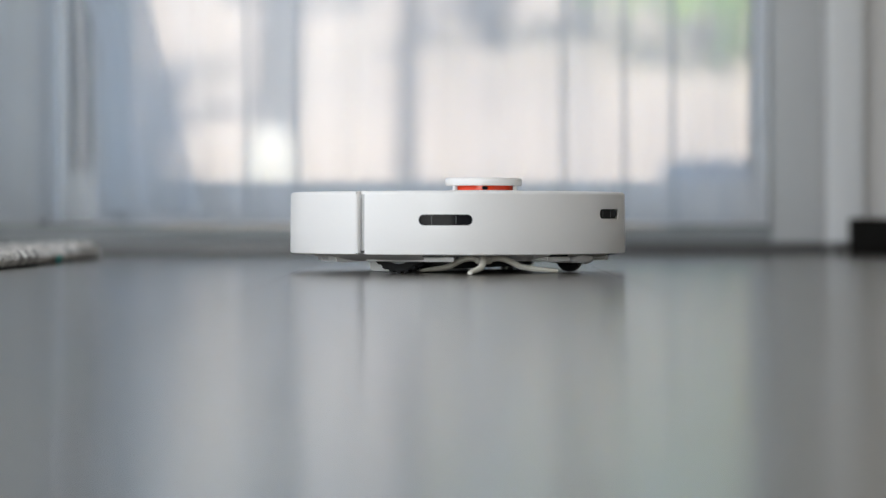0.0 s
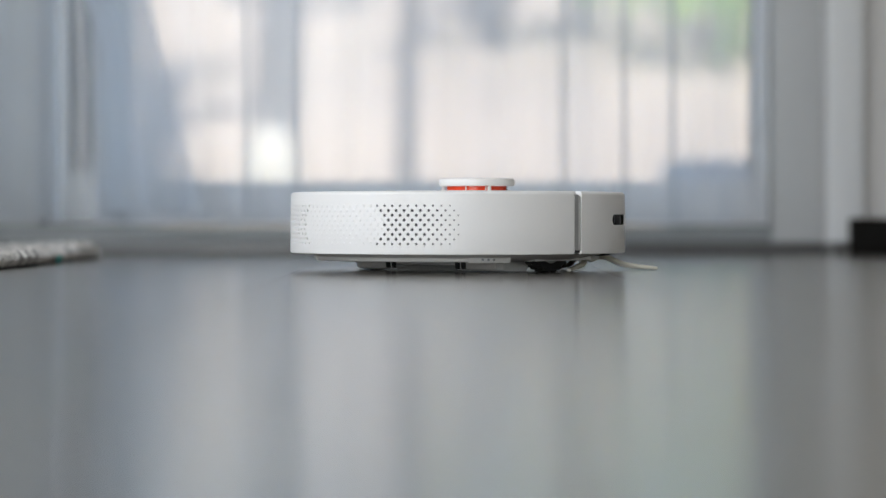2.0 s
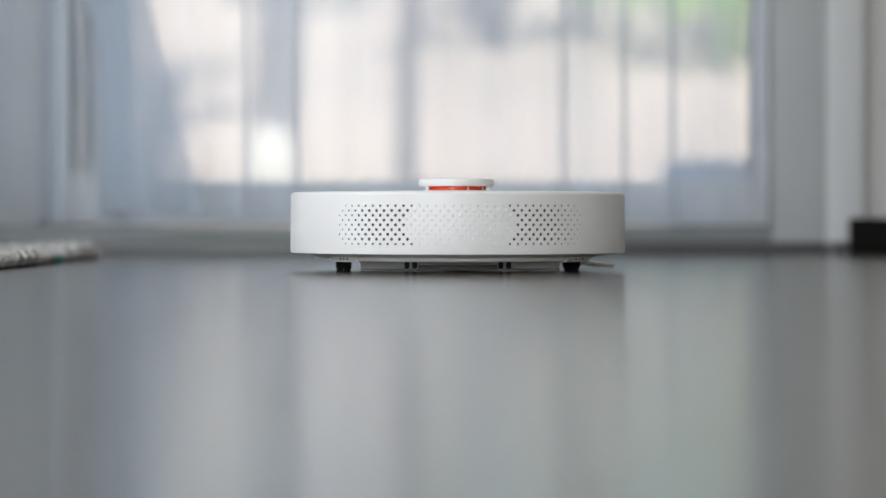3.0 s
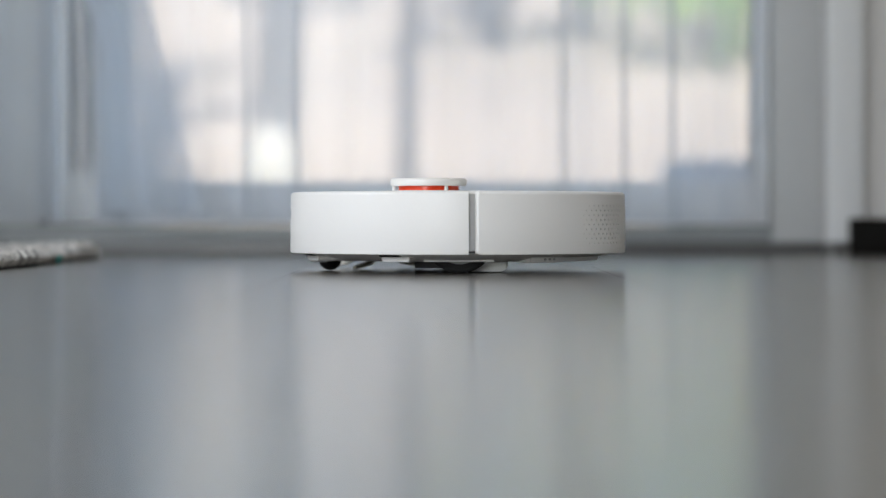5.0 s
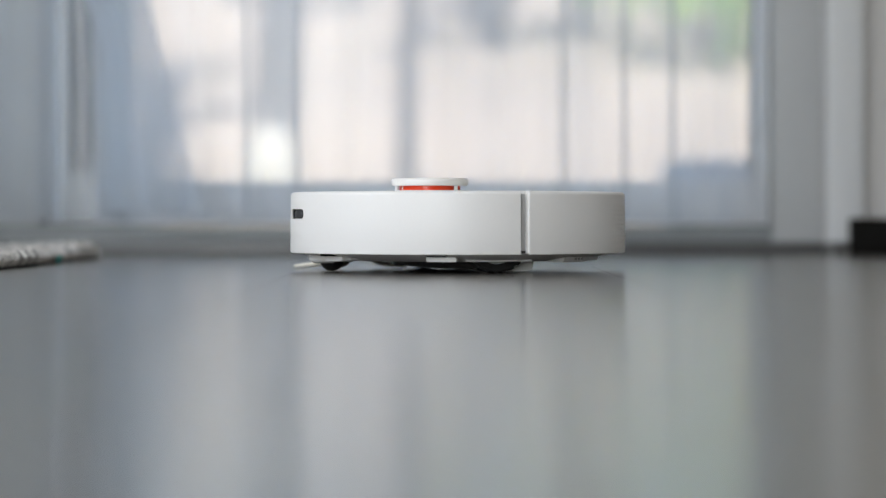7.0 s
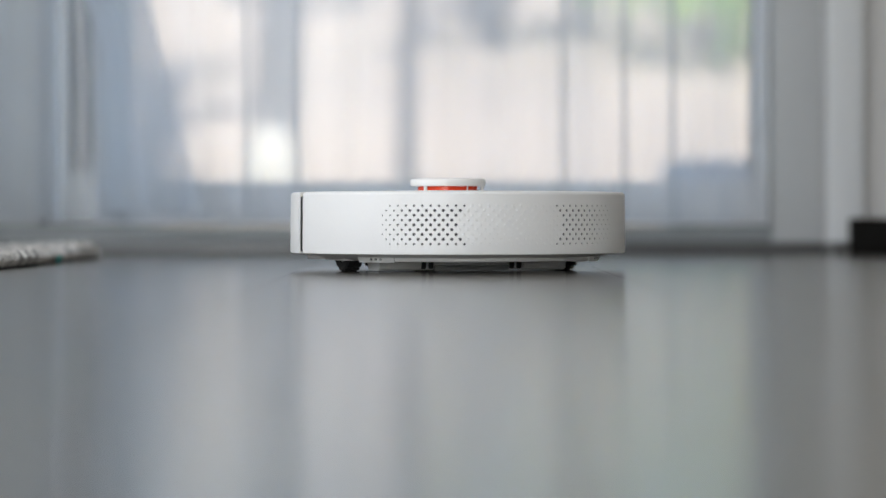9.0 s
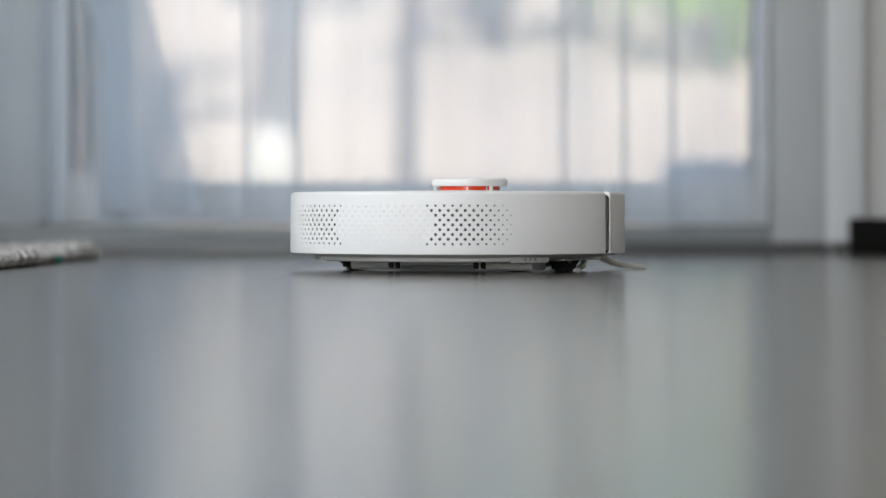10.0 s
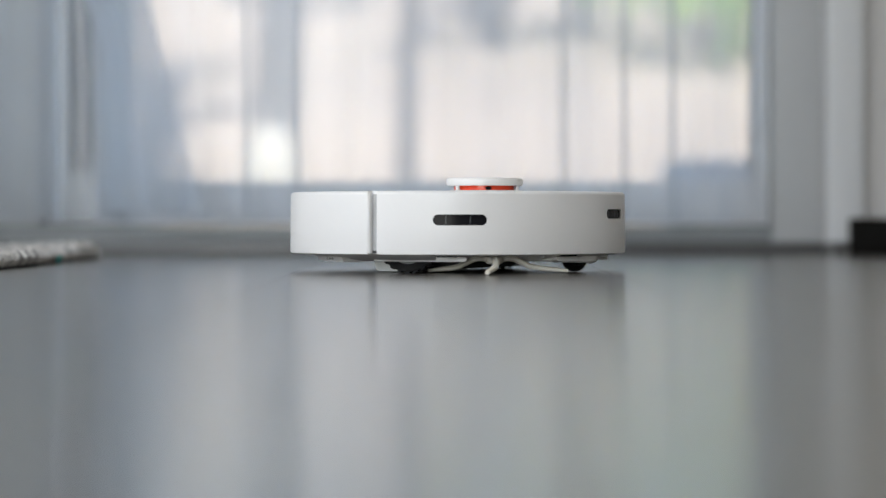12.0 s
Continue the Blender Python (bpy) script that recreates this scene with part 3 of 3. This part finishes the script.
def shell_profile():
    out = [(R - 0.0016, 0.0190), (R - 0.0004, 0.0194), (R, 0.0206)]
    out += [(R - 0.0002, 0.05)] + arc_round(R - 0.0042, 0.0778, 0.0038, 0, 90, 6)
    return out + [(0.1660, 0.0818), (0.1660, 0.0795), (R - 0.0035, 0.0775), (R - 0.0015, 0.0760), (R - 0.0013, 0.0220), (R - 0.0060, 0.0190)]


def robot_vacuum():
    rv = tagged(new("robot_vacuum"), "white round robot vacuum cleaner turning on the floor", "robot vacuum")
    # inner body with a bevelled underside
    chassis = part("chassis", lathe([(0.0, 0.0115), (0.122, 0.0115), (0.1295, 0.0122), (0.164, 0.0186), (0.1685, 0.0200), (0.1685, 0.0790), (0.0, 0.0790)], n=160, closed=False), PALE, rv, "pale grey plastic underbody")
    well = at(129.0, 0.135)
    cut(chassis, lathe([(0.0, -0.010), (0.052, -0.010), (0.050, 0.0182), (0.0, 0.0180)], n=40, closed=False, centre=(well.x, well.y)))
    part("inner_grille", lathe([(0.1690, 0.024), (0.1700, 0.024), (0.1700, 0.074), (0.1690, 0.074)], -60, 60, n=60), SEAL, rv, "dark grille backing")
    part("top_cover", lathe([(0.0, 0.0822), (0.150, 0.0822), (0.1650, 0.0819), (0.1655, 0.0805), (0.1655, 0.0780), (0.0, 0.0780)], n=128, closed=False), WHITE, rv)

    # rear shell with its perforated panels
    rear = part("rear_shell", lathe(shell_profile(), -84.2, 82.7, n=220), WHITE, rv)
    cutter = bmesh.new()
    pitch, rows, row_gap = 2.72, 9, 0.00468
    inner = 16.0
    for side_sign in (-1, 1):
        for j in range(rows):
            z = 0.0672 - j * row_gap
            start = min(j, 8 - j, 3 if j % 2 else 2)
            for i in range(9 if start == 3 else 10):
                phi = inner + (2 * i + start) * pitch / 2
                u = (phi - inner) / (10 * pitch)
                d = 0.00158 * (1.0 if u < 0.58 else max(0.45, 1 - (u - 0.58) * 1.3))
                if j in (0, 8):
                    d *= 0.78
                radial_block(cutter, side_sign * phi - 1.7, R - 0.006, R + 0.003, z, d, d, n=10, round_ends=False)
    bumps = bmesh.new()
    for j in range(rows):
        z = 0.0672 - j * row_gap
        reach = inner + (min(j, 8 - j, 3 if j % 2 else 2) - 1.4) * pitch / 2
        for i in range(-9, 10):
            phi = i * pitch + (pitch / 2 if j % 2 else 0)
            if abs(phi) > reach:
                continue
            phi -= 1.7
            rings = []
            for q, h in ((1.0, -0.0003), (0.8, 0.00003), (0.45, 0.00013)):
                ring = []
                for k in range(10):
                    c = math.cos(k * 0.6283) * 0.0020 * q
                    ring.append(bumps.verts.new(at(phi, R - 0.0001 + h) + at(phi + 90, c) + Vector((0, 0, z + math.sin(k * 0.6283) * 0.0020 * q))))
                rings.append(ring)
            for lo, hi in zip(rings, rings[1:]):
                for k in range(10):
                    bumps.faces.new((lo[k], lo[(k + 1) % 10], hi[(k + 1) % 10], hi[k]))
            bumps.faces.new(rings[-1])
    tagged(part("embossed_dots", bumps, WHITE, rv, smooth=80), kind="stuff")
    cut(rear, cutter)
    rear.data.materials.clear()
    rear.data.materials.append(WHITE)

    # front bumper with a long side window and a front window
    bumper = part("bumper", lathe(shell_profile(), 86.3, 272.6, n=260), WHITE, rv)
    cutter = bmesh.new()
    side_phi, front_phi = 114.1, 180.5
    radial_block(cutter, side_phi, R - 0.012, R + 0.004, 0.0533, 0.0264, 0.0054, n=32)
    radial_block(cutter, front_phi, R - 0.012, R + 0.004, 0.0592, 0.0230, 0.0050, n=32)
    cut(bumper, cutter)
    bumper.data.materials.clear()
    bumper.data.materials.append(WHITE)
    w = part("side_window", lathe([(R - 0.0044, 0.0462), (R - 0.0030, 0.0462), (R - 0.0030, 0.0604), (R - 0.0044, 0.0604)], side_phi - 10, side_phi + 10, n=24), BLACK, rv, "black glossy sensor window")
    # thin grey strips stand in for upright highlights on the gloss
    for dphi in (-4.6, 3.4):
        part("window_rib", radial_block(bmesh.new(), side_phi + dphi, R - 0.0032, R - 0.0026, 0.0533, 0.0004, 0.0046, n=8, round_ends=False), SEAL, w)
    cut(chassis, radial_block(bmesh.new(), front_phi, 0.148, 0.180, 0.0592, 0.0276, 0.0064, n=32))
    bezel = part("window_bezel", radial_block(bmesh.new(), front_phi, 0.1485, 0.1690, 0.0592, 0.0274, 0.0062, n=32), WHITE, rv)
    cut(bezel, radial_block(bmesh.new(), front_phi, 0.140, 0.180, 0.0592, 0.0228, 0.0049, n=32))
    part("window_plate", radial_block(bmesh.new(), front_phi, 0.1500, 0.1640, 0.0592, 0.0226, 0.0047, n=32), WHITE, bezel)
    w = part("front_window", radial_block(bmesh.new(), front_phi, 0.1510, 0.1708, 0.0592, 0.0221, 0.0047, n=32), BLACK, rv, "black glossy sensor window")
    # the same painted highlights on the front window
    for dphi in (-3.6, 2.6):
        part("window_rib", radial_block(bmesh.new(), front_phi + dphi, 0.1706, 0.1712, 0.0592, 0.0005, 0.0042, n=8, round_ends=False), SEAL, w)

    # joints between shell and bumper
    for s in (-1, 1):
        def joint(name, r, z0, z1, lo, hi, mat, label=""):
            a0, a1 = (lo - 1.2, hi - 1.2) if s > 0 else (-hi, -lo)
            part(name, lathe([(0.168, z0), (r, z0), (r, z1), (0.168, z1)], a0, a1, n=6), mat, rv, label)
        # the shell's end curls inwards towards the bumper
        bm = bmesh.new()
        cols = []
        for i in range(9):
            a = i / 8
            r = R - 0.0003 - 0.0046 * (1 - math.cos(a * math.pi / 2))
            top = 0.0812 - 0.0022 * a
            col = [at(s * (84.1 - (1.4 if s > 0 else 0) + 1.05 * math.sin(a * math.pi / 2)), rr, z) for rr, z in ((0.1672, 0.0206), (r, 0.0206), (r, 0.05), (r - 0.0002, top - 0.004), (r - 0.0035, top))]
            cols.append([bm.verts.new(p) for p in col])
        for a, b in zip(cols, cols[1:]):
            for j in range(4):
                bm.faces.new((a[j], b[j], b[j + 1], a[j + 1]) if s > 0 else (a[j + 1], b[j + 1], b[j], a[j]))
        part("joint_strip", bm, WHITE, rv, smooth=60)
        # the gap's shade is put into the cap's grey
        joint("joint_cap", 0.1692, 0.0232, 0.0785, 84.8, 87.8, SHADED_GREY)
        joint("joint_catch", 0.1714, 0.0202, 0.0230, 85.3, 87.6, DARK, "dark catch in the joint")

    # laser turret
    tx, ty = 0.0, 0.0305
    part("turret_base", lathe([(0.0, 0.0815), (0.0375, 0.0815), (0.0375, 0.0830), (0.0345, 0.0838), (0.0, 0.0838)], n=64, closed=False, centre=(tx, ty)), WHITE, rv)
    cap = [(0.0, 0.0963), (0.0340, 0.0963)] + arc_round(0.0374, 0.0937, 0.0026, 90, 0, 5) + [(0.0398, 0.0905), (0.0390, 0.0886), (0.0352, 0.0884), (0.0, 0.0884)]
    part("turret_cap", lathe(cap, n=96, closed=False, centre=(tx, ty)), WHITE, rv)
    for phi in (62, -60, 181):
        c = at(phi, 0.0362)
        bm = lathe([(0.0, 0.083), (0.0020, 0.083), (0.0018, 0.0890), (0.0, 0.0890)], n=12, closed=False, centre=(tx + c.x, ty + c.y))
        part("turret_post", bm, WHITE, rv)
    drum = part("turret_drum", lathe([(0.0, -0.0030), (0.0318, -0.0030), (0.0318, 0.0027), (0.0, 0.0027)], n=64, closed=False), RED, rv, "red orange spinning scanner drum")
    drum.location = (tx, ty, 0.0860)
    for phi in (20, 58, 190):
        bm = radial_block(bmesh.new(), phi, 0.0312, 0.0323, -0.0001, 0.0008, 0.0025, n=8, round_ends=False)
        part("drum_rib", bm, WHITE, drum, "thin white rib")
    part("drum_lens", radial_block(bmesh.new(), 120, 0.0312, 0.0321, -0.0001, 0.0030, 0.0019, n=16), BLACK, drum, "dark scanner lens")

    # main brush housing across the middle, with dark clips and a rubber lip
    def bar(x0, x1, section):
        bm = bmesh.new()
        lo, hi = [bm.verts.new((x0, y + 0.020, z)) for y, z in section], [bm.verts.new((x1, y + 0.020, z)) for y, z in section]
        bm.faces.new(lo)
        bm.faces.new(list(reversed(hi)))
        for i in range(len(section)):
            bm.faces.new((lo[i], hi[i], hi[(i + 1) % len(section)], lo[(i + 1) % len(section)]))
        bmesh.ops.bevel(bm, geom=list(bm.edges), offset=0.0008, segments=2, affect="EDGES")
        return bm
    housing = part("brush_housing", bar(-0.1018, 0.1030, [(-0.0675, 0.0120), (-0.0668, 0.0034), (-0.0630, 0.0014), (-0.0560, 0.0013), (-0.0300, 0.0013), (-0.0270, 0.0120)]), HOUSING, rv, "light grey main brush housing")
    part("rubber_lip", bar(-0.0430, 0.0390, [(-0.0688, 0.0060), (-0.0672, 0.0012), (-0.0640, 0.0008), (-0.0580, 0.0030), (-0.0600, 0.0100)]), GREY, housing, "dark grey rubber lip")
    for x in (-0.0545, -0.0465, 0.0420, 0.0500):
        part("clip", bar(x - 0.0024, x + 0.0024, [(-0.0705, 0.0118), (-0.0695, 0.0030), (-0.0600, 0.0030), (-0.0600, 0.0118)]), DARK, housing, "dark clip")
    for x in (-0.075, 0.0745):
        part("end_plate", bar(x - 0.0195, x + 0.0195, [(-0.0690, 0.0106), (-0.0684, 0.0036), (-0.0600, 0.0038), (-0.0600, 0.0106)]), PALE, housing)
    part("rear_skirt", lathe([(0.136, 0.0116), (0.1445, 0.0114), (0.1462, 0.0122), (0.1480, 0.0196), (0.136, 0.0196)], -50, 50, n=60), WHITE, rv, "white skirt under the rear shell")
    for s in (-1, 1):
        tab = part("rear_tab", lathe([(0.120, 0.0110), (0.1360, 0.0102), (0.1470, 0.0108), (0.1510, 0.0180), (0.140, 0.0184), (0.120, 0.0150)], s * 53.5 - 8.4, s * 53.5 + 8.4, n=18), WHITE, rv, "white ribbed tab")
        for dphi in (-2.2, 0.0, 2.2):
            part("tab_mark", radial_block(bmesh.new(), s * 53.0 + dphi, 0.1470, 0.1500, 0.0140, 0.0012, 0.0012, n=8, round_ends=False), GREY, tab)

    # wheels
    def wheel(name):
        bm = lathe([(0.026, -0.0080), (0.0325, -0.0080), (0.0338, -0.0068), (0.0338, 0.0068), (0.0325, 0.0080), (0.026, 0.0080)], n=48)
        for k in range(24):
            a = k * 15.0
            for s in (-1, 1):
                p = at(a + s * 3.5, 0.0340)
                made = bmesh.ops.create_cube(bm, size=1.0)["verts"]
                bmesh.ops.transform(bm, verts=made, matrix=Matrix.Translation((p.x, p.y, s * 0.0038)) @ Euler((0, 0, radians(a + s * 3.5))).to_matrix().to_4x4() @ Matrix.Diagonal((0.0042, 0.0022, 0.0066, 1)))
        bmesh.ops.rotate(bm, verts=bm.verts, cent=(0, 0, 0), matrix=Matrix.Rotation(radians(90), 3, "Y"))
        w = part(name, bm, RUBBER, rv, "black rubber wheel with a blocky tread")
        bm = lathe([(0.0, -0.0066), (0.022, -0.0066), (0.0262, -0.0058), (0.0262, 0.0058), (0.022, 0.0066), (0.0, 0.0066)], n=32, closed=False)
        bmesh.ops.rotate(bm, verts=bm.verts, cent=(0, 0, 0), matrix=Matrix.Rotation(radians(90), 3, "Y"))
        part("rim", bm, GREY, w)
        return w
    wheels = [wheel("drive_wheel"), wheel("drive_wheel")]
    for s, w in zip((1, -1), wheels):
        w.location = (s * 0.1192, 0.0, 0.0351)
        part("wheel_arch", boxed(s * 0.1192 - 0.015, s * 0.1192 + 0.014, -0.034, 0.036, 0.0116, 0.0165, bevel=0.001), PALE, rv)

    # caster at the front, with its pale bowl
    c = at(176, 0.1342)
    part("caster_bowl", lathe([(0.0, 0.0118), (0.0165, 0.0118), (0.0190, 0.0104), (0.0215, 0.0100), (0.0235, 0.0118), (0.0240, 0.0170)], n=32, closed=False, centre=(c.x, c.y)), PALE, rv)
    # shroud coloured grey for the shade under the body
    part("caster_shroud", lathe([(0.0238, 0.0165), (0.0234, 0.0120), (0.0222, 0.0108), (0.0195, 0.0092), (0.0178, 0.0086), (0.0168, 0.0092), (0.0190, 0.0120), (0.0200, 0.0165)], 160, 262, n=28, centre=(c.x, c.y)), SHADED_GREY, rv, "pale rounded caster shroud, coloured grey for its shade")
    bm = lathe([(0.0, -0.0125), (0.0066, -0.0122), (0.0118, -0.0098), (0.0151, -0.0057), (0.0164, 0.0), (0.0151, 0.0057), (0.0118, 0.0098), (0.0066, 0.0122), (0.0, 0.0125)], n=32, closed=False)
    bmesh.ops.rotate(bm, verts=bm.verts, cent=(0, 0, 0), matrix=Matrix.Rotation(radians(90), 3, "X"))
    caster = part("caster_wheel", bm, CASTER, rv, "black caster wheel")
    caster.location = (c.x, c.y, 0.0165)

    # main brush cover between the wheels, and the cliff sensors round the front
    bm = boxed(-0.088, 0.088, -0.028, 0.045, 0.0042, 0.0118, bevel=0.002)
    part("brush_cover", bm, DARK, rv, "dark main brush cover")
    for phi in (111, -114, 158, -161):
        pod = part("cliff_sensor", radial_block(bmesh.new(), phi, 0.130, 0.1500 if phi == 111 else 0.1565, 0.0143, 0.0150, 0.0024, n=28), WHITE, rv, "white cliff sensor pod")
        part("sensor_eye", radial_block(bmesh.new(), phi - 1.5, 0.140, 0.1635, 0.0180, 0.0105, 0.0013, n=16), BLACK, pod, "dark sensor eye")

    # side brush: hub and three curved arms
    hub = part("side_brush", lathe([(0.0, 0.0092), (0.0060, 0.0092), (0.0085, 0.0105), (0.0090, 0.0160), (0.0, 0.0160)], n=28, closed=False), CREAM, rv, "cream rubber side brush")
    for a in (0.0, 104.0, -111.0):
        rz = [(0.006, 0.0140), (0.014, 0.0152), (0.021, 0.0143), (0.029, 0.0108), (0.037, 0.0070), (0.047, 0.0050), (0.060, 0.0036), (0.074, 0.0024)]
        pts = [at(a + 5 * math.sin(i * 0.7), r, z) for i, (r, z) in enumerate(rz)]
        part("brush_arm", tube(bmesh.new(), pts, [0.0040, 0.0036, 0.0034, 0.0034, 0.0034, 0.0034, 0.0032, 0.0024], [0.0030, 0.0030, 0.0030, 0.0030, 0.0029, 0.0027, 0.0024, 0.0017], n=8), CREAM, hub)
    hub.location = at(129.0, 0.135)
    return rv, drum, wheels, hub


robot, turret_drum, drive_wheels, side_brush = robot_vacuum()


# ---- floor planks ----
def planks():
    f = bpy.data.objects["floor"]
    width, gap, rnd = 0.3180, 0.0010, random.Random(8)
    meshes = {}
    def plank_mesh(length):
        if length not in meshes:
            bm = bmesh.new()
            w, c = width - gap, 0.0002
            lo = [bm.verts.new((x, y, -0.012)) for x, y in ((-w / 2, 0), (w / 2, 0), (w / 2, length), (-w / 2, length))]
            mid = [bm.verts.new((x, y, -c)) for x, y in ((-w / 2, 0), (w / 2, 0), (w / 2, length), (-w / 2, length))]
            top = [bm.verts.new((x, y, 0)) for x, y in ((c - w / 2, c), (w / 2 - c, c), (w / 2 - c, length - c), (c - w / 2, length - c))]
            for a, b in ((lo, mid), (mid, top)):
                for k in range(4):
                    bm.faces.new((a[k], a[(k + 1) % 4], b[(k + 1) % 4], b[k]))
            bm.faces.new(top)
            bm.normal_update()
            me = bpy.data.meshes.new("plank")
            bm.to_mesh(me)
            bm.free()
            me.materials.append(FLOOR)
            meshes[length] = me
        return meshes[length]
    x = 0.1515 - width / 2
    while x - width / 2 > X0:
        x -= width
    while x - width / 2 < X1:
        y = Y0
        first = True
        while y < WALL_Y:
            length = rnd.choice((0.7, 1.0, 1.3, 1.6)) if first else 1.9
            first = False
            length = min(length, round(WALL_Y + 0.005 - y, 3))
            if length < 0.02:
                break
            p = new("plank", plank_mesh(length))
            p.parent = f
            p.location = (x, y + gap / 2, 0)
            y += length + gap
        x += width


planks()


# ---- what moves ----
def motions():
    turn_a, turn_b, rate_up, rate_down = 0.15, 6.19, 43.27, 43.04

    # the turning is not quite even
    drift = [(0, -0.3), (0.5, -0.3), (1, 0.2), (1.5, 0.6), (2, 0.8), (2.5, 0.1), (3, 0.4), (4.8, -0.4), (5, -0.3), (5.5, 0.2), (6, 0.4), (6.5, 0.1), (7, -0.2), (8.8, -0.1), (9.5, 0.2), (10, 0.2), (10.5, 0.6), (11, 0.4), (11.5, -0.2), (12, -0.6)]

    def yaw(t):
        if t < turn_a:
            a = -123.84 + (turn_a - t) * rate_down
        elif t < turn_b:
            a = -123.84 + (t - turn_a) * rate_up
        else:
            a = -123.84 + (turn_b - turn_a) * rate_up - (t - turn_b) * rate_down
        a += 0.5 + float(np.interp(t, [k for k, _ in drift], [v for _, v in drift]))
        return 2.0 + a * 1.0275

    times = [k / 10 for k in range(121)] + [0.13, 0.17, 6.17, 6.23]
    times.sort()
    walk(robot, [(t, pose(0, 0, 0, 0, 0, yaw(t))) for t in times])
    # the drive wheels roll against each other
    for s, w in zip((1, -1), drive_wheels):
        walk(w, [(t, pose(s * 0.1192, 0, 0.0351, -s * yaw(t) * 0.1192 / 0.0351)) for t in times])
    # the scanner drum spins five times a second
    walk(turret_drum, [(k / 30, pose(0, 0.0305, 0.0860, 0, 0, k * 60.0 % 360)) for k in range(361)])
    # the side brush slips to and fro on the floor as the robot turns
    hub = at(129.0, 0.135)
    slips = [(0, 112), (0.15, 111), (0.5, 127), (0.8, 146), (1.5, 148), (2.0, 140), (2.5, 124), (3.2, 110), (4.5, 138), (5.5, 158), (6.2, 132), (7.2, 138), (8.5, 134), (9.5, 129), (10.5, 144), (11.5, 148), (12, 112)]
    walk(side_brush, [(t, pose(hub.x, hub.y, 0, 0, 0, a)) for t, a in slips])


motions()
